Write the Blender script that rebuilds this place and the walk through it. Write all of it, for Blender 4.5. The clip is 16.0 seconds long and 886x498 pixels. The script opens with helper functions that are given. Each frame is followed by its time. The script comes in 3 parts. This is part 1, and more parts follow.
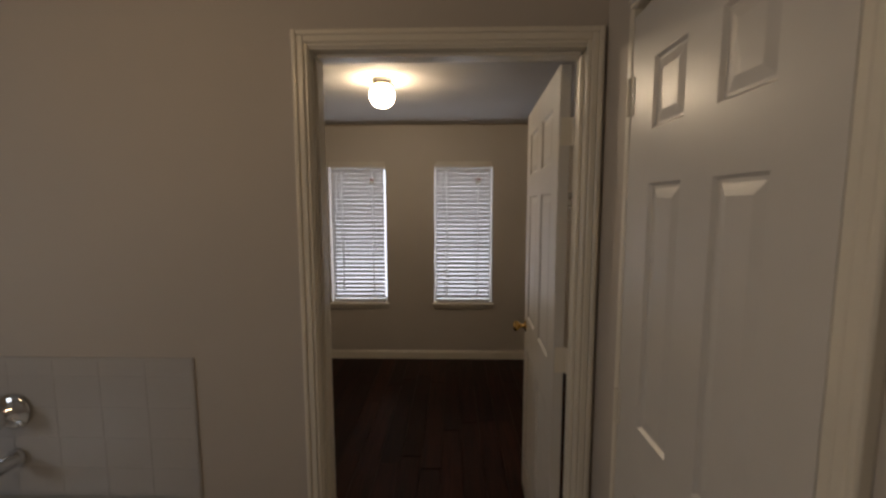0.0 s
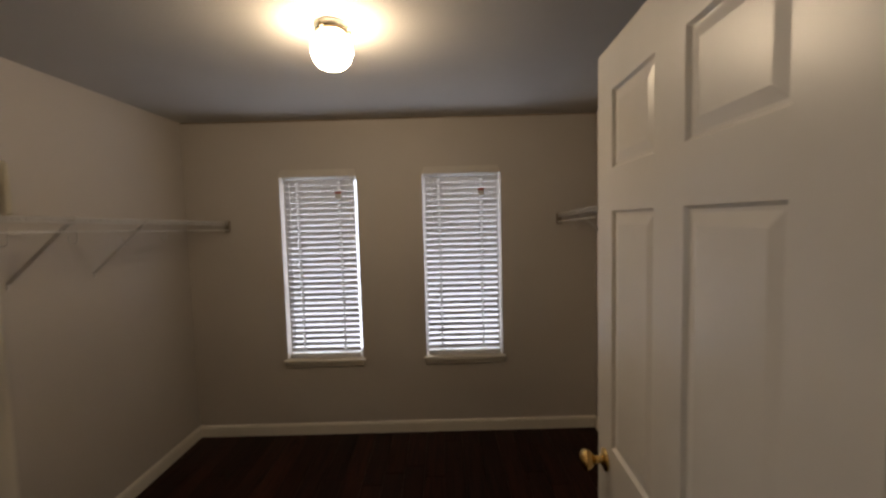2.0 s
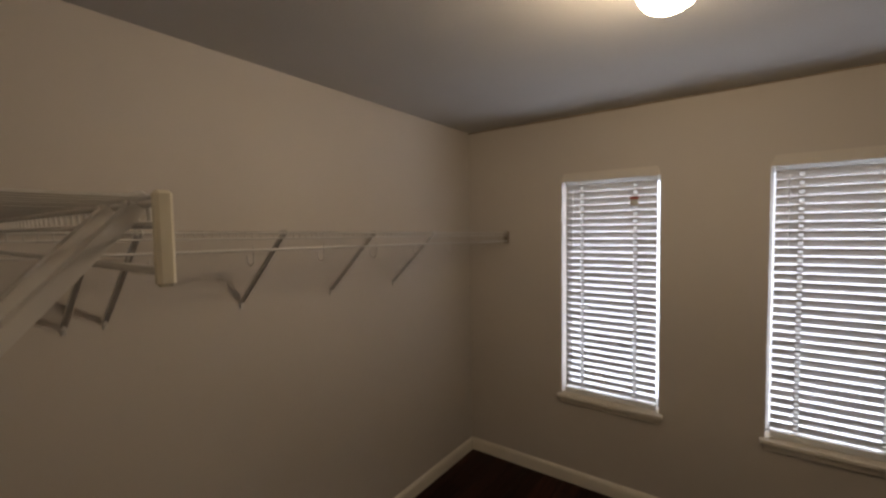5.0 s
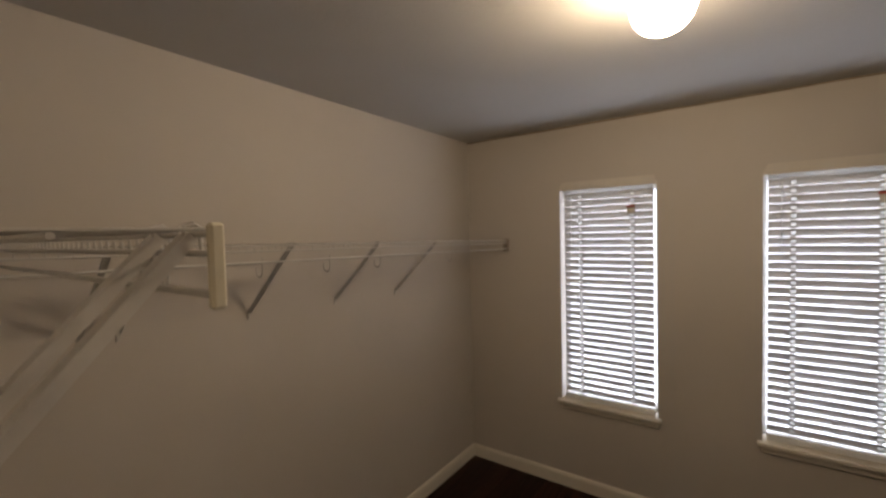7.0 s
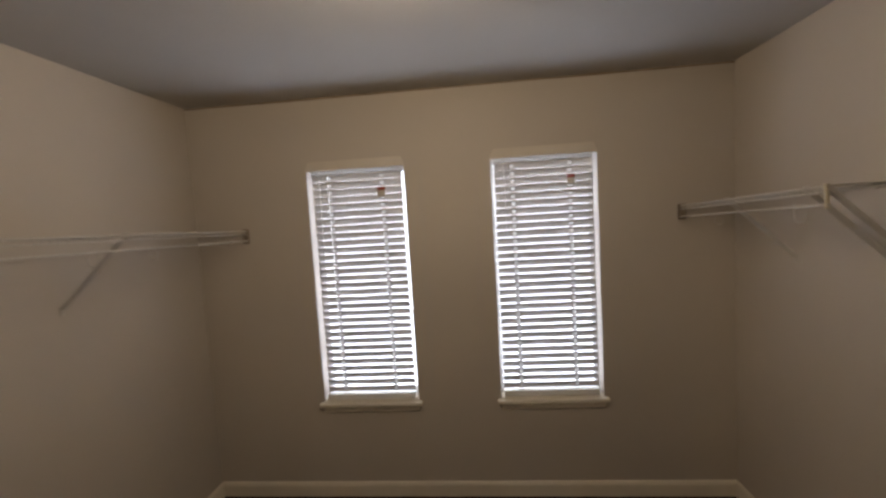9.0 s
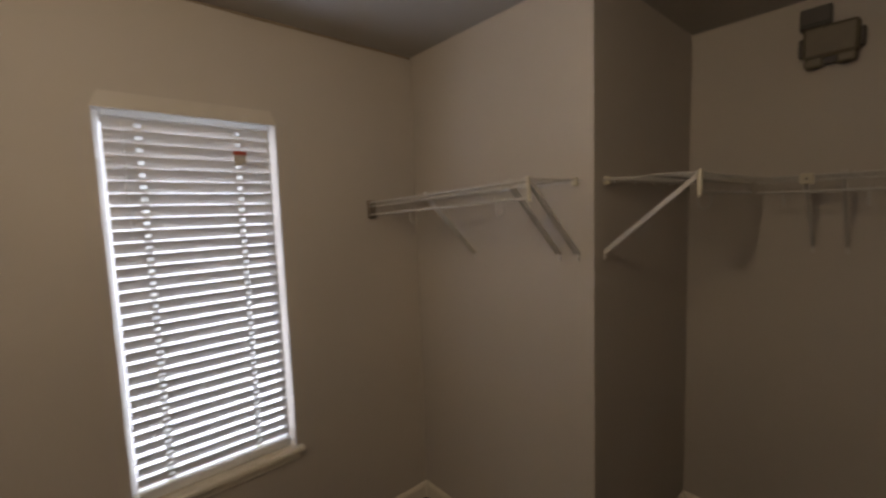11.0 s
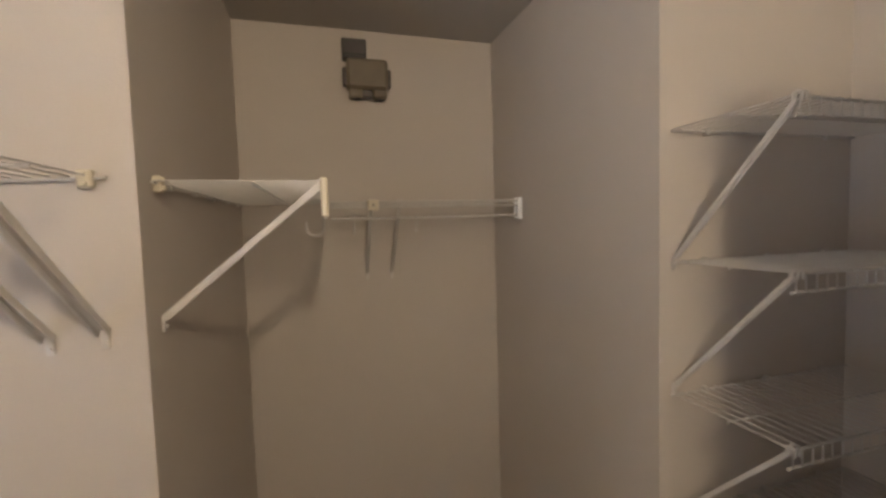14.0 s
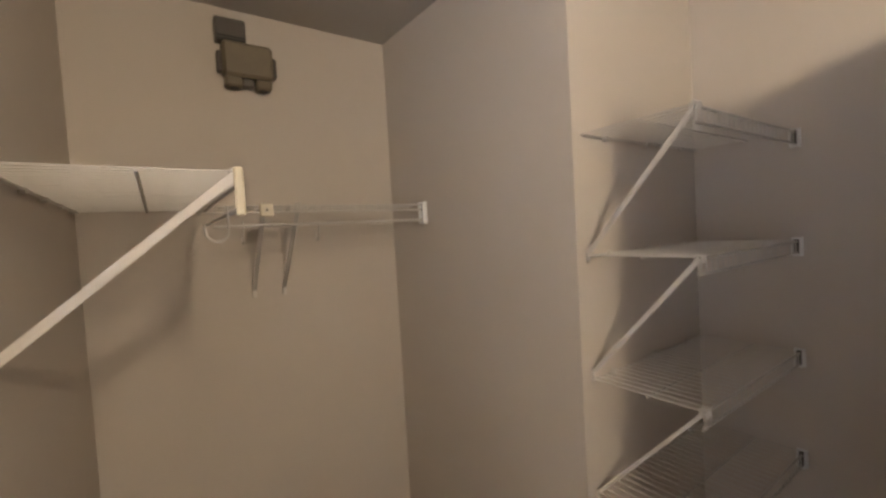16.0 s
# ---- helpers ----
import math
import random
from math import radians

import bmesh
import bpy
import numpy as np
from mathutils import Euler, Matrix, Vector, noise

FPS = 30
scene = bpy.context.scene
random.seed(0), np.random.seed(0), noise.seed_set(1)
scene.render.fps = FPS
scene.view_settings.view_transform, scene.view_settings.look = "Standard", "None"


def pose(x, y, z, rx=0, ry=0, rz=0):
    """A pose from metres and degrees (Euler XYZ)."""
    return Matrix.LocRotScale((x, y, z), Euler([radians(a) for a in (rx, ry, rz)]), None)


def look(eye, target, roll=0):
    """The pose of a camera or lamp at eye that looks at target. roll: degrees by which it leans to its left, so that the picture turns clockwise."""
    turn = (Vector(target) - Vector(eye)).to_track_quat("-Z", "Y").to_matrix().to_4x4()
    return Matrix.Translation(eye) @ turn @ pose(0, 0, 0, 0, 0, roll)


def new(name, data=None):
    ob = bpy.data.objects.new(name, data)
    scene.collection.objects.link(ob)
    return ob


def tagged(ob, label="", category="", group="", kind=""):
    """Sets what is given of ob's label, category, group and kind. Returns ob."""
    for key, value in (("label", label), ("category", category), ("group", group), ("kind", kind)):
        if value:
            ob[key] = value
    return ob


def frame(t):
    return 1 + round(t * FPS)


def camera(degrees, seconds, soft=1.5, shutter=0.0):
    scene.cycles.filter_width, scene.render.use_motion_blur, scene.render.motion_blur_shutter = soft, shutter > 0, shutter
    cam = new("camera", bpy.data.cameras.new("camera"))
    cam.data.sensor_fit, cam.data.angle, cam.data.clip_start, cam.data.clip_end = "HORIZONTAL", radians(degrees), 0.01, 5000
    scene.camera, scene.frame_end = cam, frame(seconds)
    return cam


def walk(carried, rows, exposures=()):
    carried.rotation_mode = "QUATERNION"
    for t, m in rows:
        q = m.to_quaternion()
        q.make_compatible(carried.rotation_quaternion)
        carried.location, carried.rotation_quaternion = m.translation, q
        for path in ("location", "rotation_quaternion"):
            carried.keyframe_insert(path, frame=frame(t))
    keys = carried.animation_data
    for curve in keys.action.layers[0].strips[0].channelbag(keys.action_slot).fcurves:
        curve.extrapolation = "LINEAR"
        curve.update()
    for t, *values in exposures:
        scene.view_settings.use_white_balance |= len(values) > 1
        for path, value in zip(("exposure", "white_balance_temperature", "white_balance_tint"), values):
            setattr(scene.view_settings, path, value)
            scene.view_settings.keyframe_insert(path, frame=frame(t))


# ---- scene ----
cam = camera(93.8, 16.0, soft=2.7, shutter=0.3)
PATH = [
    (0, (0.355, -0.198, 1.562), (0.307, 1.79, 1.352), -0.1),
    (0.5, (0.317, 0.036, 1.548), (0.366, 2.021, 1.313), -0.1),
    (1, (0.291, 0.288, 1.576), (0.495, 2.27, 1.404), -2.1),
    (1.5, (0.311, 0.565, 1.575), (0.422, 2.555, 1.415), -2.6),
    (2, (0.311, 0.841, 1.591), (0.312, 2.837, 1.454), -1.5),
    (2.5, (0.261, 1.106, 1.631), (0.128, 3.092, 1.435), -2.1),
    (3, (0.223, 1.291, 1.591), (-0.302, 3.213, 1.423), -2.4),
    (3.5, (0.126, 1.36, 1.602), (-0.712, 3.171, 1.473), -1.9),
    (4, (0.123, 1.348, 1.647), (-0.94, 3.038, 1.526), -2.2),
    (4.5, (0.066, 1.322, 1.655), (-1.098, 2.945, 1.546), -0.8),
    (7, (0.069, 1.252, 1.677), (-1.089, 2.881, 1.603), -1.4),
    (7.5, (0.075, 1.286, 1.672), (-0.918, 3.021, 1.6), -1.7),
    (8, (0.101, 1.337, 1.654), (-0.666, 3.181, 1.549), -2.6),
    (10.5, (0.083, 2.029, 1.584), (1.031, 3.775, 1.353), -2.1),
    (11, (0.113, 2.148, 1.566), (1.424, 3.646, 1.384), -2.0),
    (11.5, (0.189, 2.248, 1.576), (1.819, 3.388, 1.367), -1.2),
    (12, (0.266, 2.312, 1.571), (2.076, 3.145, 1.399), -1.3),
    (12.5, (0.339, 2.412, 1.554), (2.299, 2.782, 1.415), -0.6),
    (13, (0.405, 2.494, 1.544), (2.399, 2.474, 1.395), -1.7),
    (13.5, (0.517, 2.545, 1.55), (2.494, 2.264, 1.431), -1.8),
    (14, (0.618, 2.566, 1.561), (2.54, 2.027, 1.445), -1.7),
    (14.5, (0.681, 2.593, 1.575), (2.521, 1.817, 1.46), -1.6),
    (15, (0.728, 2.633, 1.578), (2.425, 1.58, 1.47), -2.6),
    (15.5, (0.747, 2.66, 1.562), (2.383, 1.513, 1.469), -2.4),
    (16, (0.749, 2.681, 1.539), (2.395, 1.548, 1.459), -3.3),
]
EXPOSURES = [
    (0.0, -1.20, 6650, 10), (1.0, -0.94, 6650, 10), (2.0, -1.05, 6620, 10), (3.0, -0.87, 6520, 10), (4.5, -0.86, 6500, 10), (7.0, -0.65, 6540, 10),
    (8.0, -0.57, 6500, 10), (10.5, -0.77, 6480, 10), (11.5, -0.63, 6400, 10), (13.0, 0.26, 6120, 10), (14.0, 0.70, 6180, 10), (16.0, 0.96, 6250, 10),
]
walk(cam, [(t, look(eye, target, roll)) for t, eye, target, roll in PATH], EXPOSURES)

# ---- world and light ----
world = bpy.data.worlds.new("sky")
scene.world = world
world.use_nodes = True
wn, wl = world.node_tree.nodes, world.node_tree.links
sky = wn.new("ShaderNodeTexSky")
sky.sky_type, sky.sun_disc = "NISHITA", False
sky.sun_elevation, sky.sun_rotation = radians(48), radians(200)
wl.new(sky.outputs["Color"], wn["Background"].inputs["Color"])
wn["Background"].inputs["Strength"].default_value = 0.12

WINDOW_WATTS, BATH_WATTS, GLOBE_STRENGTH, BATH_FILL = 24.0, 17.0, 135.0, 60.0


def area_lamp(name, m, width, height, watts, colour):
    data = bpy.data.lights.new(name, "AREA")
    data.shape, data.size, data.size_y, data.energy, data.color = "RECTANGLE", width, height, watts, colour
    ob = new(name, data)
    ob.matrix_basis = m
    return ob


sun_data = bpy.data.lights.new("sun", "SUN")
sun_data.energy, sun_data.angle, sun_data.color = 1.0, radians(15), (1.0, 0.95, 0.88)
new("sun", sun_data).matrix_basis = pose(0, 0, 9, 42, 0, 160)

# plan: closet faces
XW, XE, YS, YN, ZC = -1.537, 1.425, 1.187, 3.850, 2.33
YA1, YA0, XA, XN = 2.866, 1.853, 2.31, 1.412    # alcove north and south faces, back face, niche face
FZ = 0.022                                         # top of the laminate floor
YAE = 1.818                                        # where the slightly skewed south face of the alcove ends at the niche corner
YB, XB = 1.065, 0.80                               # bathroom face of the door wall, bathroom side wall
DX0, DX1, DZ = -0.084, 0.764, 2.035                # doorway
WINDOWS = ((-0.855, -0.299), (0.173, 0.735))
WZ0, WZ1 = 0.595, 1.937

for x0, x1 in WINDOWS:
    area_lamp("window_daylight", pose((x0 + x1) / 2, YN + 0.19, (WZ0 + WZ1) / 2, -90, 0, 0), x1 - x0 + 0.02, WZ1 - WZ0 + 0.02, WINDOW_WATTS, (0.80, 0.85, 1.0))
# bathroom window is unseen, assumed at the west; this lamp supplies its cool daylight
area_lamp("added_bathroom_daylight", pose(-2.35, -0.55, 1.55, 0, -90, 0), 0.9, 0.8, BATH_WATTS, (0.86, 0.92, 1.0))


# ---- materials ----
def material(name, colour, rough=0.5, metal=0.0, vary=0.06, scale=3.0, bump=0.0, grain=400.0, spec=0.5, dirt=None, gloss_vary=0.06):
    m = bpy.data.materials.new(name)
    m.use_nodes = True
    n, l = m.node_tree.nodes, m.node_tree.links
    b = n["Principled BSDF"]
    b.inputs["Metallic"].default_value = metal
    b.inputs["Specular IOR Level"].default_value = spec
    co = n.new("ShaderNodeTexCoord")
    big = n.new("ShaderNodeTexNoise")
    big.inputs["Scale"].default_value, big.inputs["Detail"].default_value = scale, 5
    l.new(co.outputs["Object"], big.inputs["Vector"])
    ramp = n.new("ShaderNodeMix")
    ramp.data_type = "RGBA"
    dark = dirt or tuple(c * (1 - vary * 2) for c in colour)
    ramp.inputs["A"].default_value = (*dark, 1)
    ramp.inputs["B"].default_value = (*[min(1, c * (1 + vary)) for c in colour], 1)
    sh = n.new("ShaderNodeMapRange")
    sh.inputs["From Min"].default_value, sh.inputs["From Max"].default_value = 0.26, 0.76
    l.new(big.outputs["Fac"], sh.inputs["Value"])
    l.new(sh.outputs["Result"], ramp.inputs["Factor"])
    l.new(ramp.outputs["Result"], b.inputs["Base Color"])
    rr = n.new("ShaderNodeMapRange")
    rr.inputs["To Min"].default_value, rr.inputs["To Max"].default_value = max(0.02, rough - gloss_vary), min(1, rough + gloss_vary)
    l.new(big.outputs["Fac"], rr.inputs["Value"])
    l.new(rr.outputs["Result"], b.inputs["Roughness"])
    if bump:
        fine = n.new("ShaderNodeTexNoise")
        fine.inputs["Scale"].default_value, fine.inputs["Detail"].default_value = grain, 3
        l.new(co.outputs["Object"], fine.inputs["Vector"])
        bp = n.new("ShaderNodeBump")
        bp.inputs["Strength"].default_value, bp.inputs["Distance"].default_value = bump, 0.002
        l.new(fine.outputs["Fac"], bp.inputs["Height"])
        l.new(bp.outputs["Normal"], b.inputs["Normal"])
    return m


def glowing(name, colour, strength):
    m = bpy.data.materials.new(name)
    m.use_nodes = True
    b = m.node_tree.nodes["Principled BSDF"]
    b.inputs["Base Color"].default_value = (0.9, 0.88, 0.82, 1)
    b.inputs["Emission Color"].default_value = (*colour, 1)
    b.inputs["Emission Strength"].default_value = strength
    return m


def lamp_glass(name, colour, strength):
    """Frosted globe that lets most of its bulb's light straight through and glows with the rest."""
    m = bpy.data.materials.new(name)
    m.use_nodes = True
    n, l = m.node_tree.nodes, m.node_tree.links
    e, t, mix = n.new("ShaderNodeEmission"), n.new("ShaderNodeBsdfTransparent"), n.new("ShaderNodeMixShader")
    e.inputs["Color"].default_value, e.inputs["Strength"].default_value = (*colour, 1), strength
    mix.inputs["Fac"].default_value = 0.8
    l.new(t.outputs["BSDF"], mix.inputs[1])
    l.new(e.outputs["Emission"], mix.inputs[2])
    l.new(mix.outputs["Shader"], n["Material Output"].inputs["Surface"])
    return m


def plank_material():
    m = material("dark_laminate", (0.035, 0.014, 0.010), 0.40, vary=0.3, scale=2.0, spec=0.14)
    n, l = m.node_tree.nodes, m.node_tree.links
    b = n["Principled BSDF"]
    co = n.new("ShaderNodeTexCoord")
    info = n.new("ShaderNodeObjectInfo")
    mp = n.new("ShaderNodeMapping")
    mp.inputs["Scale"].default_value = (38, 2.2, 38)
    add = n.new("ShaderNodeVectorMath")
    add.operation = "ADD"
    l.new(co.outputs["Object"], mp.inputs["Vector"])
    l.new(mp.outputs["Vector"], add.inputs[0])
    sc = n.new("ShaderNodeMath")
    sc.operation = "MULTIPLY"
    sc.inputs[1].default_value = 60
    l.new(info.outputs["Random"], sc.inputs[0])
    l.new(sc.outputs["Value"], add.inputs[1])
    g = n.new("ShaderNodeTexNoise")
    g.inputs["Scale"].default_value, g.inputs["Detail"].default_value, g.inputs["Distortion"].default_value = 1.0, 6, 1.2
    l.new(add.outputs["Vector"], g.inputs["Vector"])
    cr = n.new("ShaderNodeValToRGB")
    cr.color_ramp.elements[0].position, cr.color_ramp.elements[0].color = 0.3, (0.006, 0.0022, 0.0016, 1)
    cr.color_ramp.elements[1].position, cr.color_ramp.elements[1].color = 0.72, (0.040, 0.0125, 0.0075, 1)
    l.new(g.outputs["Fac"], cr.inputs["Fac"])
    mx = n.new("ShaderNodeMix")
    mx.data_type, mx.blend_type = "RGBA", "MULTIPLY"
    mx.inputs["Factor"].default_value = 0.75
    tone = n.new("ShaderNodeMapRange")
    tone.inputs["To Min"].default_value, tone.inputs["To Max"].default_value = 0.5, 1.5
    l.new(info.outputs["Random"], tone.inputs["Value"])
    l.new(cr.outputs["Color"], mx.inputs["A"])
    l.new(tone.outputs["Result"], mx.inputs["B"])
    l.new(mx.outputs["Result"], b.inputs["Base Color"])
    bp = n.new("ShaderNodeBump")
    bp.inputs["Strength"].default_value, bp.inputs["Distance"].default_value = 0.25, 0.001
    l.new(g.outputs["Fac"], bp.inputs["Height"])
    l.new(bp.outputs["Normal"], b.inputs["Normal"])
    return m


def slat_material(name, through_light):
    m = material(name, (0.62, 0.60, 0.58), 0.45, vary=0.03, scale=6)
    n, l = m.node_tree.nodes, m.node_tree.links
    t = n.new("ShaderNodeBsdfTranslucent")
    t.inputs["Color"].default_value = (0.74, 0.74, 0.72, 1)
    mix = n.new("ShaderNodeMixShader")
    mix.inputs["Fac"].default_value = through_light
    l.new(n["Principled BSDF"].outputs["BSDF"], mix.inputs[1])
    l.new(t.outputs["BSDF"], mix.inputs[2])
    l.new(mix.outputs["Shader"], n["Material Output"].inputs["Surface"])
    return m


def glass_material():
    m = bpy.data.materials.new("window_glass")
    m.use_nodes = True
    b = m.node_tree.nodes["Principled BSDF"]
    b.inputs["Transmission Weight"].default_value, b.inputs["Roughness"].default_value, b.inputs["IOR"].default_value = 1.0, 0.0, 1.45
    return m


PAINT = material("beige_wall_paint", (0.536, 0.486, 0.430), 0.62, vary=0.025, scale=1.6, bump=0.22, grain=190, spec=0.3)
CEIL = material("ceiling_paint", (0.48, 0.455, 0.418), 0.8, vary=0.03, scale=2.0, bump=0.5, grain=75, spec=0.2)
TRIM = material("white_semigloss_trim", (0.78, 0.725, 0.62), 0.32, vary=0.03, scale=5, bump=0.05, grain=60, gloss_vary=0.02)
DOOR = material("white_gloss_door_paint", (0.67, 0.64, 0.60), 0.33, vary=0.025, scale=6, bump=0.07, grain=45, gloss_vary=0.03)
WIRE = material("white_vinyl_coated_wire", (0.53, 0.505, 0.465), 0.4, vary=0.04, scale=20)
CREAM = material("cream_plastic", (0.65, 0.59, 0.45), 0.45, vary=0.04, scale=20)
STEEL = material("white_steel_brace", (0.58, 0.55, 0.51), 0.38, vary=0.05, scale=18)
BRASS = material("polished_brass", (0.72, 0.50, 0.19), 0.22, metal=1.0, vary=0.08, scale=14)
BRONZE = material("dark_bronzed_brass", (0.11, 0.075, 0.035), 0.55, metal=0.6, vary=0.15, scale=30)
CHROME = material("chrome", (0.75, 0.76, 0.78), 0.1, metal=1.0, vary=0.03, scale=10)
PLANK = plank_material()
SUBFLOOR = material("dark_joint", (0.010, 0.006, 0.005), 0.8, vary=0.1)
SLAT = slat_material("white_slat", 0.02)
TAPE = slat_material("white_cloth_tape", 0.65)
VALANCE = material("off_white_valance", (0.62, 0.57, 0.50), 0.4, vary=0.03, scale=8)
VINYL = material("white_vinyl", (0.80, 0.80, 0.79), 0.35, vary=0.02)
GLASS = glass_material()
RED = material("red_print", (0.36, 0.06, 0.03), 0.5, vary=0.05)
PAPER = material("tag_card", (0.50, 0.46, 0.40), 0.6, vary=0.05, scale=40)
GREYBOX = material("grey_brown_plastic", (0.165, 0.135, 0.090), 0.5, vary=0.06, scale=25, bump=0.1, grain=300)
GREYDARK = material("dark_grey_plastic", (0.085, 0.075, 0.066), 0.5, vary=0.06, scale=25)
BLACK = material("black_plastic", (0.02, 0.018, 0.016), 0.5, vary=0.1)
TILE = material("white_glazed_tile", (0.50, 0.48, 0.46), 0.3, vary=0.03, scale=3, bump=0.04, grain=30)
TUBM = material("white_acrylic", (0.76, 0.75, 0.73), 0.18, vary=0.02)
STONE = material("beige_floor_tile", (0.42, 0.36, 0.29), 0.4, vary=0.08, scale=4, bump=0.1, grain=80)
EDGE_TAN = material("dark_tan_edge", (0.30, 0.235, 0.17), 0.8, vary=0.2, scale=9)
# darker than the white vinyl of the other wall brackets
TAN = material("dark_tan_plastic", (0.27, 0.22, 0.175), 0.5, vary=0.08, scale=40)
SCREW = material("zinc_screw", (0.45, 0.43, 0.40), 0.35, metal=1.0, vary=0.05)
GLOBE = lamp_glass("lit_opal_glass", (1.0, 0.79, 0.55), GLOBE_STRENGTH)
BULB = glowing("lit_bulb", (1.0, 0.79, 0.55), GLOBE_STRENGTH * 4.9)
# glass and bulb of the globe added out of view in the bathroom
FILLGLOBE = lamp_glass("added_bathroom_lamp_glass", (1.0, 0.70, 0.40), BATH_FILL)
FILLBULB = glowing("added_bathroom_lamp_bulb", (1.0, 0.70, 0.40), BATH_FILL * 4.9)


# ---- mesh helpers ----
def box(bm, lo, hi, bevel=0.0, m=None):
    """A box between two corners, with bevelled edges, turned by m."""
    made = bmesh.ops.create_cube(bm, size=1)["verts"]
    for v in made:
        v.co = Vector([lo[i] + (v.co[i] + 0.5) * (hi[i] - lo[i]) for i in range(3)])
    if bevel:
        edges = list({e for v in made for e in v.link_edges})
        r = bmesh.ops.bevel(bm, geom=edges, offset=bevel, segments=1, affect="EDGES")
        made = list({v for f in r["faces"] for v in f.verts} | {v for v in made if v.is_valid})
    if m is not None:
        bmesh.ops.transform(bm, matrix=m, verts=made)
    return made


def rod(bm, p, q, r, seg=6, r2=None):
    p, q = Vector(p), Vector(q)
    d = q - p
    m = Matrix.Translation((p + q) / 2) @ d.to_track_quat("Z", "Y").to_matrix().to_4x4()
    bmesh.ops.create_cone(bm, cap_ends=True, segments=seg, radius1=r, radius2=r if r2 is None else r2, depth=d.length, matrix=m)


def tube(bm, pts, r, seg=6):
    """One bent round bar swept along the points."""
    pts = [Vector(p) for p in pts]
    rings, side = [], None
    for i, p in enumerate(pts):
        d = (pts[min(i + 1, len(pts) - 1)] - pts[max(i - 1, 0)]).normalized()
        side = d.orthogonal().normalized() if side is None else (side - d * side.dot(d)).normalized()
        up = d.cross(side)
        rings.append([bm.verts.new(p + (side * math.cos(2 * math.pi * k / seg) + up * math.sin(2 * math.pi * k / seg)) * r) for k in range(seg)])
    for a, b in zip(rings, rings[1:]):
        for k in range(seg):
            bm.faces.new((a[k], a[(k + 1) % seg], b[(k + 1) % seg], b[k]))
    bm.faces.new(rings[0][::-1]), bm.faces.new(rings[-1])


def lathe(bm, profile, seg=24, m=None):
    """A body turned about z from (radius, height) pairs."""
    rings = []
    for rad, h in profile:
        rings.append([bm.verts.new((rad * math.cos(2 * math.pi * i / seg), rad * math.sin(2 * math.pi * i / seg), h)) for i in range(seg)])
    for a, b in zip(rings, rings[1:]):
        for i in range(seg):
            bm.faces.new((a[i], a[(i + 1) % seg], b[(i + 1) % seg], b[i]))
    bm.faces.new(rings[0][::-1])
    bm.faces.new(rings[-1])
    if m is not None:
        bmesh.ops.transform(bm, matrix=m, verts=[v for ring in rings for v in ring])


def mesh_of(name, bm, mat, smooth=False):
    bmesh.ops.recalc_face_normals(bm, faces=bm.faces)
    data = bpy.data.meshes.new(name)
    bm.to_mesh(data)
    bm.free()
    data.materials.append(mat)
    if smooth:
        for p in data.polygons:
            p.use_smooth = True
    return data


def part(name, bm, mat, parent=None, label="", smooth=False):
    ob = new(name, mesh_of(name, bm, mat, smooth))
    ob.parent = parent
    if label:
        ob["label"] = label
    return ob


def thing(name, label, category, group="", m=None):
    ob = tagged(new(name), label, category, group)
    if m is not None:
        ob.matrix_basis = m
    return ob


def slab(name, cells, mat, label, category="wall", bevel=0.0):
    bm = bmesh.new()
    for lo, hi in cells:
        box(bm, lo, hi, bevel)
    return tagged(part(name, bm, mat), label, category, kind="structure")


# ---- structure ----
T = 0.12
wx = [XW - T, WINDOWS[0][0], WINDOWS[0][1], WINDOWS[1][0], WINDOWS[1][1], XE + T]
cells = [((wx[i], YN, 0), (wx[i + 1], YN + 0.15, ZC)) for i in (0, 2, 4)]
for i in (1, 3):
    cells += [((wx[i], YN, 0), (wx[i + 1], YN + 0.15, WZ0)), ((wx[i], YN, WZ1), (wx[i + 1], YN + 0.15, ZC))]
slab("wall_north", cells, PAINT, "beige painted drywall with two narrow window openings")
slab("wall_west", [((XW - T, YS, 0), (XW, YN, ZC))], PAINT, "beige painted drywall behind a long wire shelf")
slab("wall_east", [((XE, YA1, 0), (XA + T, YN, ZC))], PAINT, "beige painted drywall ending in an outside corner")
slab("wall_alcove", [((XA, YA0, 0), (XA + T, YA1, ZC))], PAINT, "beige painted back wall of a closet alcove")
niche = slab("wall_niche", [((XN, YB, 0), (XA + T, YA0, ZC))], PAINT, "beige painted drywall between alcove and shelf niche")
for v in niche.data.vertices:
    if v.co.y > 1.5:
        v.co.y = YAE if v.co.x < 1.6 else YA0 + 0.005
slab("wall_south", [((-2.3, YB, 0), (DX0, YS, ZC)), ((DX1, YB, 0), (XN, YS, ZC)), ((DX0, YB, DZ), (DX1, YS, ZC))], PAINT, "beige painted drywall with a doorway through it")
slab("wall_bathroom_east", [((XB, -1.9, 0), (XB + T, 0.25, ZC)), ((XB, 0.90, 0), (XB + T, YB, ZC)), ((XB, 0.25, 2.04), (XB + T, 0.90, ZC))], PAINT, "beige painted bathroom wall with a narrow door")
slab("wall_bathroom_south", [((-2.3 - T, -1.9 - T, 0), (XB + T, -1.9, ZC))], PAINT, "beige painted bathroom wall")
